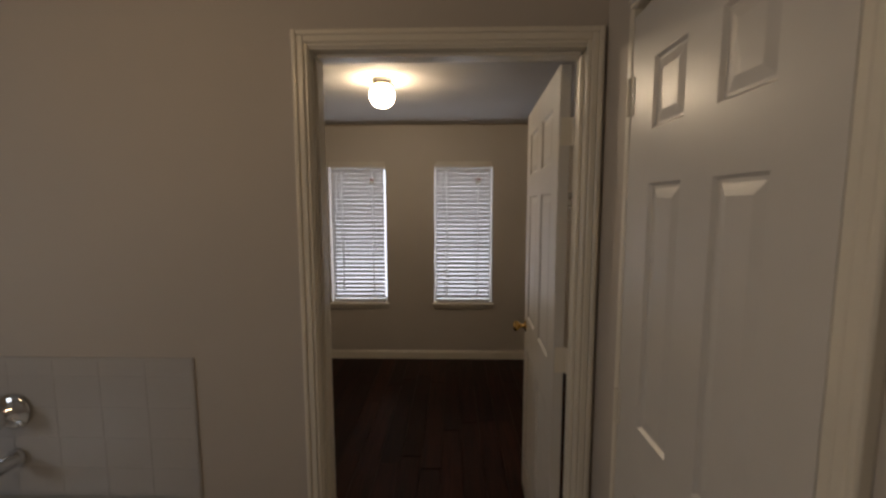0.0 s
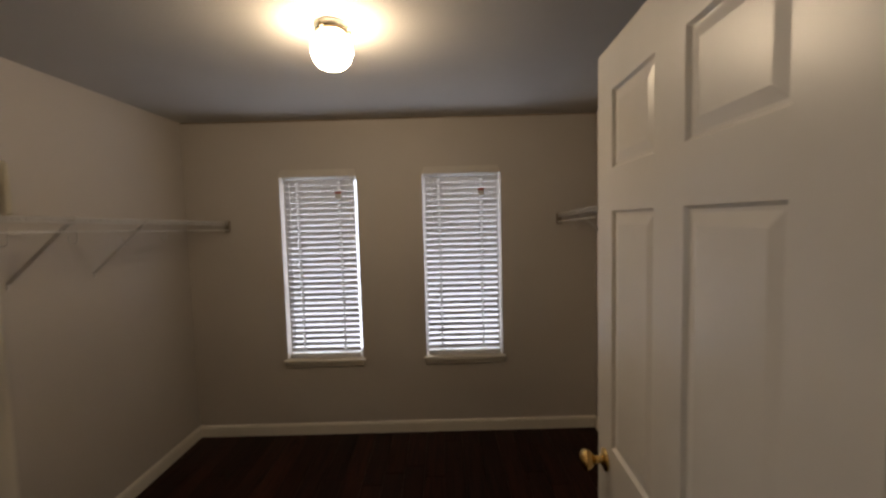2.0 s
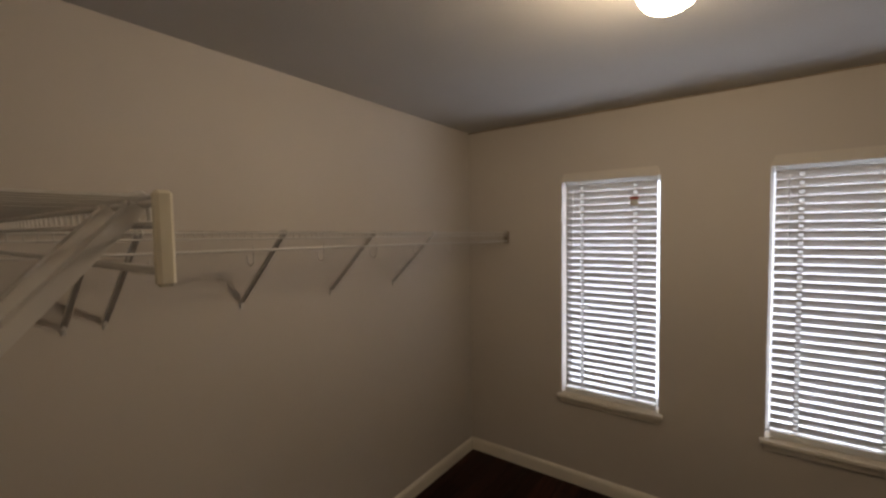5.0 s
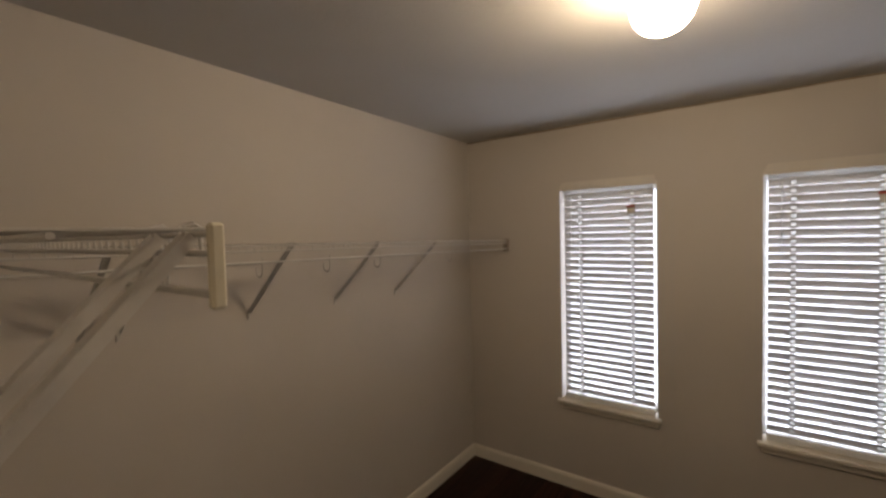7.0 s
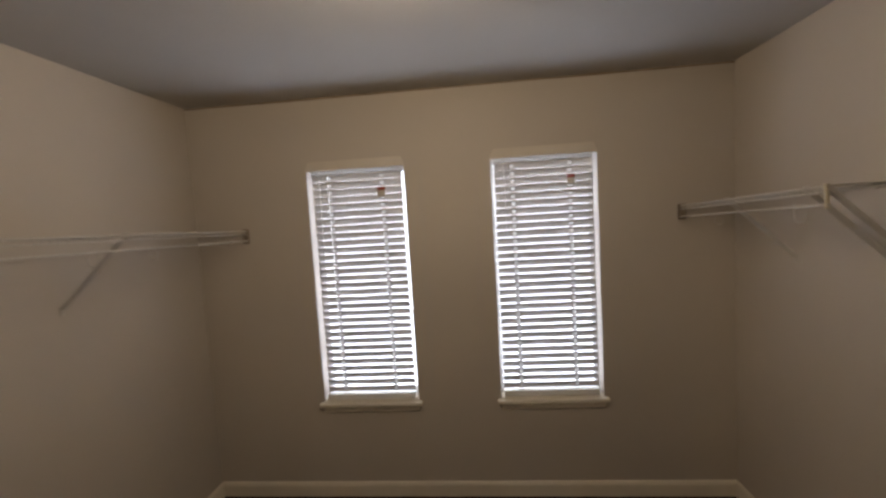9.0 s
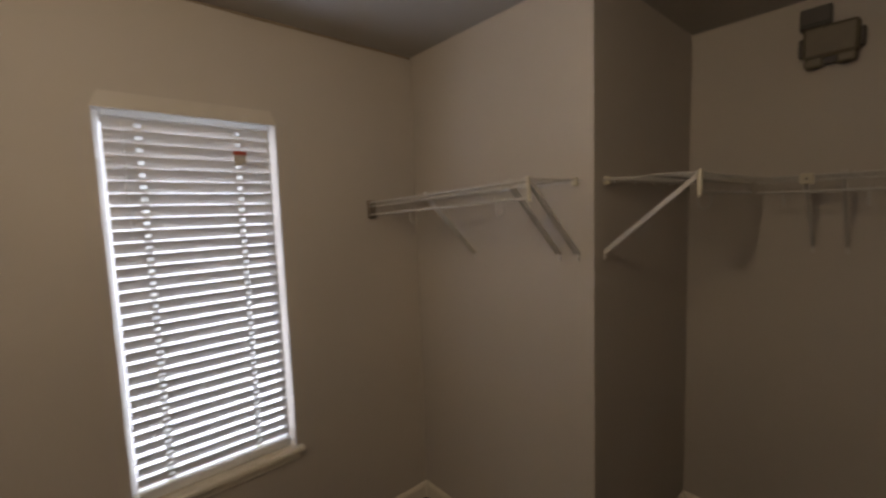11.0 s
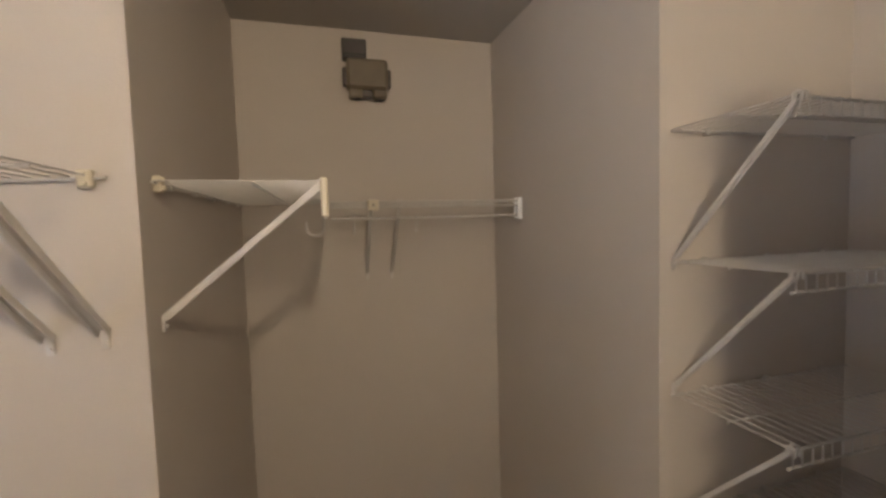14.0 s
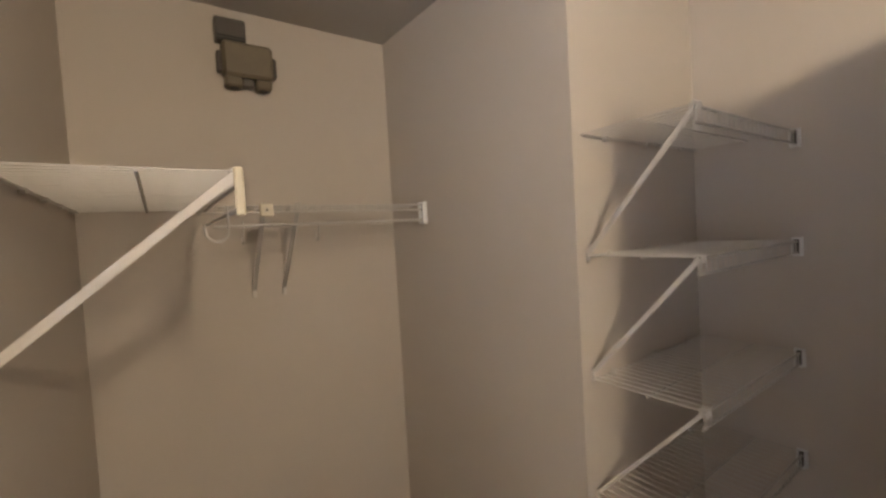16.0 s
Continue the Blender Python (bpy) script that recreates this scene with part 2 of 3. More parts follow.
# opening out of view, assumed for the bathroom daylight lamp that stands in it
slab("wall_bathroom_west", [((-2.3 - T, -1.9, 0), (-2.3, -1.0, ZC)), ((-2.3 - T, -0.1, 0), (-2.3, YS, ZC)), ((-2.3 - T, -1.0, 0), (-2.3, -0.1, 1.15)), ((-2.3 - T, -1.0, 1.95), (-2.3, -0.1, ZC))], PAINT, "beige painted bathroom wall with an unseen opening for added daylight")
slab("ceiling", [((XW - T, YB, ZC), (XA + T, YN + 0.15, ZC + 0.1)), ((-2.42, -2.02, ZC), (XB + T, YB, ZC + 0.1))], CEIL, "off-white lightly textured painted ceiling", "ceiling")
floor = slab("floor", [((XW - T, YB + 0.058, -0.06), (XA + T, YN + 0.15, FZ - 0.008))], SUBFLOOR, "dark red-brown wood laminate plank floor", "floor")
slab("floor_bathroom", [((-2.42, -2.02, -0.06), (XB + T, YB + 0.058, 0.0))], STONE, "beige tiled bathroom floor", "floor")


def baseboard(name, p, q, n):
    """A board along the wall from p to q; n points into the room."""
    p, q, n = Vector((*p, 0)), Vector((*q, 0)), Vector((*n, 0))
    bm = bmesh.new()
    prof = ((0.0, 0.0), (0.014, 0.0), (0.014, 0.066), (0.010, 0.078), (0.004, 0.086), (0.0, 0.086))
    a = [bm.verts.new(p + n * d + Vector((0, 0, h + FZ))) for d, h in prof]
    b = [bm.verts.new(q + n * d + Vector((0, 0, h + FZ))) for d, h in prof]
    for i in range(len(prof)):
        j = (i + 1) % len(prof)
        bm.faces.new((a[i], a[j], b[j], b[i]))
    bm.faces.new(a[::-1]), bm.faces.new(b)
    return tagged(part(name, bm, TRIM), "off-white painted wooden baseboard", "baseboard", kind="structure")


E = 0.0145
baseboard("baseboard", (XW, YN), (XE, YN), (0, -1))
baseboard("baseboard", (XW, YS), (XW, YN - E), (1, 0))
baseboard("baseboard", (XE, YA1 - E), (XE, YN - E), (-1, 0))
baseboard("baseboard", (XE, YA1), (XA - E, YA1), (0, -1))
baseboard("baseboard", (XA, YA0), (XA, YA1), (-1, 0))
baseboard("baseboard", (XN - E, YAE), (XA - E, YA0), (0, 1))
baseboard("baseboard", (XN, YS), (XN, YAE), (-1, 0))
baseboard("baseboard", (XW + E, YS), (DX0 - 0.075, YS), (0, 1))
baseboard("baseboard", (DX1 + 0.075, YS), (XN - E, YS), (0, 1))

# thin uneven dark tan strip where the north wall meets the ceiling
bm = bmesh.new()
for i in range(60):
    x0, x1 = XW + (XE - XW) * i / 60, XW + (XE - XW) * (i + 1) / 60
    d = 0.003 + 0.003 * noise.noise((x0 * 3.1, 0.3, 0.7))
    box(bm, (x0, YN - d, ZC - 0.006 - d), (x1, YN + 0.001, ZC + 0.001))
tagged(part("trim", bm, EDGE_TAN), "uneven dark tan strip along the ceiling edge", "trim", kind="structure")


# ---- windows ----
def window(name, x0, x1):
    top = tagged(new(name), "white vinyl sash window behind closed blinds", "window", kind="structure")
    bm = bmesh.new()
    y0, y1 = YN + 0.085, YN + 0.14
    for lo, hi in (((x0, y0, WZ0), (x0 + 0.02, y1, WZ1)), ((x1 - 0.02, y0, WZ0), (x1, y1, WZ1)), ((x0 + 0.02, y0, WZ0), (x1 - 0.02, y1, WZ0 + 0.035)),
                   ((x0 + 0.02, y0, WZ1 - 0.03), (x1 - 0.02, y1, WZ1))):
        box(bm, lo, hi, 0.003)
    part("window_frame", bm, VINYL, top)
    bm = bmesh.new()
    box(bm, (x0 + 0.02, y0 + 0.024, WZ0 + 0.035), (x1 - 0.02, y0 + 0.028, WZ1 - 0.03))
    part("pane", bm, GLASS, top, "clear window glass").visible_shadow = False
    bm = bmesh.new()
    box(bm, (x0 - 0.022, YN - 0.038, WZ0 - 0.022), (x1 + 0.022, YN - 0.002, WZ0), 0.004)
    box(bm, (x0 + 0.002, YN - 0.004, WZ0 - 0.004), (x1 - 0.002, YN + 0.084, WZ0 + 0.001))
    part("window_sill", bm, TRIM, top, "off-white painted wooden stool")
    bm = bmesh.new()
    box(bm, (x0 - 0.006, YN - 0.016, WZ0 - 0.058), (x1 + 0.006, YN - 0.001, WZ0 - 0.0225), 0.005)
    part("apron", bm, TRIM, top)


def blind(x0, x1, group):
    """A wooden-slat blind hung inside the reveal; local origin at the head rail's middle."""
    w = (x1 - x0) / 2 - 0.019
    top = thing("window_blind", "white slat blind, tilted nearly shut, hung in a window", "window blind", group, pose((x0 + x1) / 2, YN + 0.034, WZ1))
    bm = bmesh.new()
    box(bm, (-w, -0.020, -0.030), (w, 0.020, -0.002), 0.002)
    part("head_rail", bm, TAPE, top, "pale translucent head rail")
    bm = bmesh.new()
    h = (x1 - x0) / 2
    a = [bm.verts.new(v) for v in ((-h - 0.005, -0.040, -0.010), (h + 0.005, -0.040, -0.010), (h - 0.018, -0.044, 0.042), (-h + 0.018, -0.044, 0.042))]
    b = [bm.verts.new((v.co.x, v.co.y + 0.009, v.co.z)) for v in a]
    bm.faces.new(a), bm.faces.new(b[::-1])
    for i in range(4):
        bm.faces.new((a[i], b[i], b[(i + 1) % 4], a[(i + 1) % 4]))
    part("valance", bm, VALANCE, top, "off-white valance board")
    bm = bmesh.new()
    xs = (-w, -w * 0.62 - 0.010, -w * 0.62 + 0.010, w * 0.55 - 0.010, w * 0.55 + 0.010, w)
    for i in (0, 2, 4):
        box(bm, (xs[i], -0.0211, -0.0014), (xs[i + 1], 0.0211, 0.0014))
    for i in (1, 3):
        for y in (-0.0211, 0.007):
            box(bm, (xs[i], y, -0.0014), (xs[i + 1], y + 0.0141, 0.0014))
    bmesh.ops.remove_doubles(bm, verts=bm.verts, dist=0.0003)
    shared = mesh_of("slat", bm, SLAT)
    drop = WZ1 - WZ0
    n, first, last = 31, -0.050, -drop + 0.062
    for i in range(n):
        ob = new("slat", shared)
        ob.parent = top
        ob.matrix_basis = pose(0, 0, first + (last - first) * i / (n - 1), -64.0 + 0.3 * noise.noise((i * 0.9, x0, 0)), 0.06 * noise.noise((i * 1.7, 3, x0)), 0)
    bm = bmesh.new()
    box(bm, (-w, -0.025, -drop + 0.004), (w, 0.025, -drop + 0.036), 0.003)
    part("bottom_rail", bm, VINYL, top)
    for x in (-w * 0.62, w * 0.55):
        bm = bmesh.new()
        box(bm, (x - 0.012, 0.0100, -drop + 0.03), (x + 0.012, 0.0105, -0.026))
        part("ladder_tape", bm, TAPE, top, "white cloth ladder tape")
    bm = bmesh.new()
    rod(bm, (-w * 0.8, -0.033, -0.05), (-w * 0.8, -0.034, -0.42), 0.0022, 6)
    part("tilt_wand", bm, TAPE, top, "slim white tilt wand")
    bm = bmesh.new()
    box(bm, (w * 0.55 - 0.021, -0.031, -0.172), (w * 0.55 + 0.021, -0.0295, -0.122))
    tag = part("warning_tag", bm, PAPER, top, "small card warning tag")
    bm = bmesh.new()
    box(bm, (w * 0.55 - 0.023, -0.032, -0.133), (w * 0.55 + 0.023, -0.0285, -0.118))
    part("red_band", bm, RED, tag, "dark red header of the tag")


for i, (x0, x1) in enumerate(WINDOWS):
    window("window_%d" % (i + 1), x0, x1)
    blind(x0, x1, "blinds in the two windows")


# ---- doors ----
def casing(name, horizontal, a0, a1, face, out, top, mat=TRIM, wide=0.066, legs=(-1, 1)):
    """Moulded trim round an opening from a0 to a1, on the wall plane face, out = +1 or -1."""
    bm = bmesh.new()
    steps = ((0.0, wide * 0.25, 0.011), (wide * 0.25, wide * 0.68, 0.015), (wide * 0.68, wide, 0.019))

    def strip(u0, u1, z0, z1, d0, d1):
        d0, d1 = sorted((face + out * d0, face + out * d1))
        lo, hi = ((u0, d0, z0), (u1, d1, z1)) if horizontal else ((d0, u0, z0), (d1, u1, z1))
        box(bm, lo, hi, 0.003)
    for s, a in [(s, a0 if s < 0 else a1) for s in legs]:
        for k0, k1, d in steps:
            strip(min(a + s * k0, a + s * k1), max(a + s * k0, a + s * k1), 0, top + k1, -0.001, d)
    for k0, k1, d in steps:
        strip(a0 - k0, a1 + (k0 if 1 in legs else 0.0), top + k0, top + k1, -0.001, d)
    return tagged(part(name, bm, mat), "off-white moulded door casing", "trim", kind="structure")


def six_panel_door(name, label, width, cols, rows, m, thick=0.035):
    """Local: hinge line at x = 0, leaf along +x, faces at y = 0 and y = thick."""
    top = thing(name, label, "door", m=m)
    bm = bmesh.new()
    xs = [0.0] + [c for col in cols for c in col] + [width]
    zs = [0.032] + [r for row in rows for r in row] + [2.012]
    for i in range(0, 6, 2):
        box(bm, (xs[i], 0, zs[0]), (xs[i + 1], thick, zs[-1]))
    for j in range(0, len(zs), 2):
        for c0, c1 in cols:
            box(bm, (c0, 0, zs[j]), (c1, thick, zs[j + 1]))
    for c0, c1 in cols:
        for r0, r1 in rows:
            for s in (0, 1):
                y_face, y_in = (0.0, 0.0075) if s == 0 else (thick, thick - 0.0075)
                rings = []
                for inset, y in ((0.0, y_face), (0.006, y_in), (0.012, y_in), (0.034, y_face + (0.003 if s == 0 else -0.003))):
                    rings.append([bm.verts.new(v) for v in ((c0 + inset, y, r0 + inset), (c1 - inset, y, r0 + inset), (c1 - inset, y, r1 - inset), (c0 + inset, y, r1 - inset))])
                for a, b in zip(rings, rings[1:]):
                    for k in range(4):
                        bm.faces.new((a[k], a[(k + 1) % 4], b[(k + 1) % 4], b[k]))
                bm.faces.new(rings[-1])
    bmesh.ops.remove_doubles(bm, verts=bm.verts, dist=0.0004)
    part("leaf", bm, DOOR, top)
    return top


def knob(top, x, z, thick, sides=(0, 1)):
    for s in sides:
        bm = bmesh.new()
        m = pose(x, 0, z, 90, 0, 0) if s == 0 else pose(x, thick, z, -90, 0, 0)
        lathe(bm, ((0.031, 0.0), (0.031, 0.004), (0.024, 0.008), (0.011, 0.012), (0.010, 0.030), (0.020, 0.038), (0.027, 0.048), (0.027, 0.058), (0.018, 0.066), (0.004, 0.068)), 20, m)
        part("door_knob", bm, BRASS, top, "polished brass round knob", True)


def hinges(top, zs, mat, x=-0.004, y=0.0):
    for z in zs:
        bm = bmesh.new()
        rod(bm, (x, y - 0.006, z - 0.044), (x, y - 0.006, z + 0.044), 0.006, 10)
        rod(bm, (x, y - 0.006, z + 0.044), (x, y - 0.006, z + 0.050), 0.004, 8)
        box(bm, (x - 0.022, y - 0.004, z - 0.044), (x + 0.006, y - 0.001, z + 0.044))
        part("hinge", bm, mat, top, "paint-covered butt hinge")


COLS = ((0.12, 0.345), (0.455, 0.68))
ROWS = ((0.22, 0.82), (0.99, 1.605), (1.71, 1.90))
closet_door = six_panel_door("closet_door", "white painted six-panel door standing open into the closet", 0.785, COLS, ROWS, pose(0.736, YS + 0.008, 0, 0, 0, 87.2))
knob(closet_door, 0.724, 0.935, 0.035)
for z in (0.25, 1.03, 1.80):
    bm = bmesh.new()
    rod(bm, (-0.008, -0.012, z - 0.045), (-0.008, -0.012, z + 0.045), 0.007, 10)
    box(bm, (-0.003, -0.012, z - 0.045), (-0.0005, 0.030, z + 0.045))
    box(bm, (-0.055, -0.021, z - 0.045), (-0.010, -0.017, z + 0.045))
    part("hinge", bm, TRIM, closet_door, "paint-covered butt hinge")

jamb = bmesh.new()
box(jamb, (DX0 - 0.001, YB - 0.002, 0), (DX0 + 0.018, YS + 0.002, DZ - 0.018), 0.002)
box(jamb, (DX1 - 0.018, YB - 0.002, 0), (DX1 + 0.001, YS + 0.002, DZ - 0.018), 0.002)
box(jamb, (DX0 - 0.001, YB - 0.002, DZ - 0.018), (DX1 + 0.001, YS + 0.002, DZ + 0.001), 0.002)
box(jamb, (DX0 + 0.018, YB + 0.030, 0), (DX0 + 0.029, YB + 0.066, DZ - 0.030), 0.002)
box(jamb, (DX1 - 0.029, YB + 0.030, 0), (DX1 - 0.018, YB + 0.066, DZ - 0.030), 0.002)
box(jamb, (DX0 + 0.029, YB + 0.030, DZ - 0.030), (DX1 - 0.029, YB + 0.066, DZ - 0.018), 0.002)
tagged(part("door_1", jamb, TRIM), "off-white door jamb with stop, of an open doorway", "door frame", kind="structure")
casing("trim", True, DX0 + 0.014, DX1 - 0.022, YB, -1, DZ - 0.012, wide=0.046)
casing("trim", True, DX0 + 0.012, DX1 - 0.012, YS, 1, DZ - 0.012)

bath_door = six_panel_door("linen_door", "narrow white glossy six-panel door, closed, in bathroom wall", 0.585, ((0.112, 0.242), (0.343, 0.473)), ((0.24, 0.86), (1.03, 1.61), (1.73, 1.885)), pose(XB - 0.004, 0.87, 0, 0, 0, -90))
for z in (0.25, 1.03, 1.825):
    bm = bmesh.new()
    rod(bm, (-0.003, -0.005, z - 0.045), (-0.003, -0.005, z + 0.045), 0.006, 10)
    box(bm, (-0.004, -0.003, z - 0.045), (0.016, 0.0, z + 0.045))
    part("hinge", bm, TRIM, bath_door, "paint-covered butt hinge")
knob(bath_door, 0.532, 0.93, 0.035, (0,))
bm = bmesh.new()
box(bm, (XB - 0.006, 0.251, 0), (XB + 0.118, 0.283, 2.04), 0.002)
box(bm, (XB - 0.006, 0.874, 0), (XB + 0.118, 0.899, 2.04), 0.002)
box(bm, (XB - 0.006, 0.283, 2.034), (XB + 0.118, 0.874, 2.039))
box(bm, (XB + 0.036, 0.283, 0), (XB + 0.05, 0.874, 2.034))
tagged(part("door_2", bm, TRIM), "off-white jamb of the narrow door", "door frame", kind="structure")
casing("trim", False, 0.27, 0.886, XB, -1, 2.036, wide=0.048, legs=(-1,))


# ---- wire shelves ----
def channel(bm, p, q, w=0.018, t=0.013):
    """A pressed steel brace from p to q, with flattened ends."""
    p, q = Vector(p), Vector(q)
    d = q - p
    rot = d.to_track_quat("Y", "Z").to_matrix().to_4x4()
    m = Matrix.Translation(p) @ rot
    L = d.length
    e, h = 0.002, w / 2
    prof = ((-h, -t / 2), (-h, t / 2), (h, t / 2), (h, -t / 2), (h - e, -t / 2), (h - e, t / 2 - e), (-h + e, t / 2 - e), (-h + e, -t / 2))
    a = [bm.verts.new(m @ Vector((x, 0.0, z))) for x, z in prof]
    b = [bm.verts.new(m @ Vector((x, L, z))) for x, z in prof]
    for k in range(8):
        bm.faces.new((a[k], a[(k + 1) % 8], b[(k + 1) % 8], b[k]))
    bm.faces.new(a[::-1]), bm.faces.new(b)


def hook_shape(bm, x, d, z):
    pts = [(x, d - 0.004, z + 0.02), (x, d - 0.004, z - 0.026)]
    for k in range(1, 9):
        a = math.pi * k / 8
        pts.append((x, d - 0.023 + 0.019 * math.cos(a), z - 0.026 - 0.019 * math.sin(a)))
    pts.append((x, d - 0.042, z - 0.014))
    tube(bm, pts, 0.0024, 6)


def wire_shelf(label, group, length, depth, m, braces=(), caps=(), brackets=(), hooks=(), rodded=True, drop=0.275, clips=0.3, cut=0.0, holder=TAN, tail=None, width=0.018):
    """Local: wall at y = 0, deck along +x, top of the deck at z = 0. cut: where the front rails begin, for a shelf that butts another."""
    top = thing("wire_shelf", label, "wire shelf", group, m)
    bm = bmesh.new()
    lip = -0.022 if rodded else -0.036
    n = int(length / 0.0254)
    tube(bm, [(0, 0.004, 0), (0, depth - 0.004, 0), (0, depth, -0.003), (0, depth + 0.001, lip)], 0.0017, 5)
    shared = mesh_of("deck_wire", bm, WIRE)
    for i in range(n + 1):
        ob = new("deck_wire", shared)
        ob.parent = top
        ob.matrix_basis = pose(0.006 + (length - 0.012) * i / n, 0, 0.0006 * noise.noise((i * 2.3, length, depth)), 0, 0, 0.35 * noise.noise((i * 1.3, depth, 7)))
    for name, y, z, r, x0 in (("back_rail", 0.007, -0.004, 0.003, 0), ("middle_rail", depth * 0.56, -0.004, 0.0028, 0), ("front_rail", depth - 0.002, -0.004, 0.0032, cut), ("lip_rail", depth - 0.002, lip, 0.0032, cut)):
        bm = bmesh.new()
        rod(bm, (x0, y, z), (length, y, z), r, 8)
        part(name, bm, WIRE, top)
    if rodded:
        bm = bmesh.new()
        rod(bm, (cut, depth + 0.001, -0.060), (length, depth + 0.001, -0.060), 0.0042, 8)
        part("hanging_rail", bm, WIRE, top)
    low = -0.066 if rodded else lip
    half = 0.019 if rodded else 0.013
    for x in caps:
        bm = bmesh.new()
        box(bm, (x - 0.005, depth - 0.007, low - 0.006), (x + 0.005, depth + 0.007, 0.006), 0.003)
        part("end_cap", bm, CREAM, top, "cream plastic end cap")
    for x, s in brackets:
        bm = bmesh.new()
        a, b = sorted((x, x + s * 0.004))
        box(bm, (a, depth - half - 0.003, low - 0.010), (b, depth + half - 0.003, 0.008), 0.0015)
        a, b = sorted((x + s * 0.004, x + s * 0.018))
        for y in (depth - half - 0.001, depth + half - 0.009):
            box(bm, (a, y, low - 0.006), (b, y + 0.004, 0.006), 0.001)
        box(bm, (a, depth - half + 0.003, low - 0.008), (b, depth + half - 0.009, low - 0.004))
        bk = part("wall_bracket", bm, holder, top, "plastic end bracket screwed to the wall")
        if not rodded:
            # solid dark grey box paints the shade in the gap between the arms
            bm = bmesh.new()
            a, b = sorted((x + s * 0.004, x + s * 0.0165))
            box(bm, (a, depth - 0.008, low - 0.002), (b, depth + 0.002, 0.002), 0.001)
            part("gap_shade", bm, GREYDARK, bk, "dark grey fill for the shaded gap of the bracket")
        for z in (-0.004, low):
            bm = bmesh.new()
            rod(bm, (x + s * 0.004, depth - 0.003, z + 0.002), (x + s * 0.007, depth - 0.003, z + 0.002), 0.004, 8)
            part("screw", bm, SCREW, bk)
    for x in braces:
        bm = bmesh.new()
        channel(bm, (x, depth - 0.004, -0.006), (x, 0.006, -drop), width, width * 0.68)
        br = part("brace", bm, STEEL, top, "diagonal white steel support brace")
        bm = bmesh.new()
        box(bm, (x - 0.006, 0.0005, -drop - 0.026), (x + 0.006, 0.006, -drop + 0.006), 0.001)
        rod(bm, (x, 0.004, -drop - 0.016), (x, 0.010, -drop - 0.016), 0.004, 8)
        part("foot", bm, STEEL, br)
        for k in (-0.006, 0.006):
            bm = bmesh.new()
            tube(bm, [(x + k, depth - 0.010, -0.010), (x + k, depth - 0.010, 0.003), (x + k, depth - 0.002, 0.006), (x + k, depth + 0.005, 0.002), (x + k, depth + 0.004, -0.012)], 0.0022, 6)
            part("rail_loop", bm, STEEL, br, "steel loop over the front rail")
    k = max(1, int(length / clips))
    for i in range(k):
        x = length * (i + 0.5) / k
        bm = bmesh.new()
        box(bm, (x - 0.007, 0.0005, -0.012), (x + 0.007, 0.012, 0.006), 0.002)
        rod(bm, (x, 0.010, 0.001), (x, 0.0135, 0.001), 0.003, 8)
        part("wall_clip", bm, WIRE, top)
    if tail is not None:
        x, s = tail
        bm = bmesh.new()
        rod(bm, (x, 0.007, -0.004), (x + s * 0.028, 0.007, -0.004), 0.003, 8)
        part("rail_end", bm, WIRE, top)
        bm = bmesh.new()
        box(bm, (x - 0.011, 0.0005, -0.020), (x + 0.011, 0.016, 0.010), 0.003)
        rod(bm, (x, 0.014, 0.004), (x, 0.019, 0.004), 0.004, 8)
        rod(bm, (x, 0.014, -0.012), (x, 0.020, -0.012), 0.005, 8)
        part("end_clip", bm, CREAM, top, "cream plastic wall clip at the rail's end")
    for x in hooks:
        bm = bmesh.new()
        hook_shape(bm, x, depth, -0.066)
        part("rail_hook", bm, WIRE, top, "white J-shaped rail hook")
    return top


ZS = 1.662
# local frames: along +y on the west wall, along -y on the east wall, and so on
WEST = Matrix.Translation((XW, YN, 1.622)) @ pose(0, 0, 0, 0, 0, -90) @ pose(0, 0, 0, 0, -1.03, 0)
wire_shelf("long white vinyl-coated wire shelf with hanging rail on beige wall", "rodded closet shelves", YN - YS, 0.302, WEST,
           braces=[YN - y for y in (3.028, 2.59, 2.151, 1.719, 1.622)], brackets=[(0.0, 1)], hooks=[YN - y for y in (3.18, 2.906, 2.605, 2.323, 2.039, 1.754)], width=0.015)
south = wire_shelf("short white wire shelf with a cream end cap beside doorway", "rodded closet shelves", 1.0, 0.250, Matrix.Translation((-1.31, YS, ZS + 0.024)),
                   braces=[0.885, 0.955], caps=[0.998])
EAST = Matrix.Translation((XE, 2.925, 1.657)) @ pose(0, 0, 0, 0, 0, 90) @ pose(0, 0, 0, 0, 2.3, 0)
wire_shelf("short white wire shelf with hanging rail and three braces", "rodded closet shelves", YN - 2.925, 0.272, EAST,
           braces=[0.010, 0.086, 0.514], caps=[0.006], brackets=[(YN - 2.925, -1)], hooks=[0.147, 0.62], tail=(0.008, -1), drop=0.258)
ALC = Matrix.Translation((XA, YA1, ZS - 0.006)) @ pose(0, 0, 0, 0, 0, 180)
wire_shelf("white wire shelf with end brace inside alcove", "rodded closet shelves", XA - 1.475, 0.30, ALC,
           braces=[XA - 1.495], caps=[XA - 1.479], hooks=[XA - 1.60], cut=0.27, tail=(XA - 1.497, 1), drop=0.252, clips=0.14, width=0.02)
BACK = Matrix.Translation((XA, YA0, ZS - 0.012)) @ pose(0, 0, 0, 0, 0, 90)
back = wire_shelf("white wire shelf with hanging rail across alcove back wall", "rodded closet shelves", 0.695, 0.255, BACK,
                  braces=[0.46, 0.56], brackets=[(0.0, 1)], hooks=[0.40, 0.62], holder=VINYL, width=0.012)
bm = bmesh.new()
box(bm, (0.535, 0.244, -0.034), (0.573, 0.263, 0.004), 0.003)
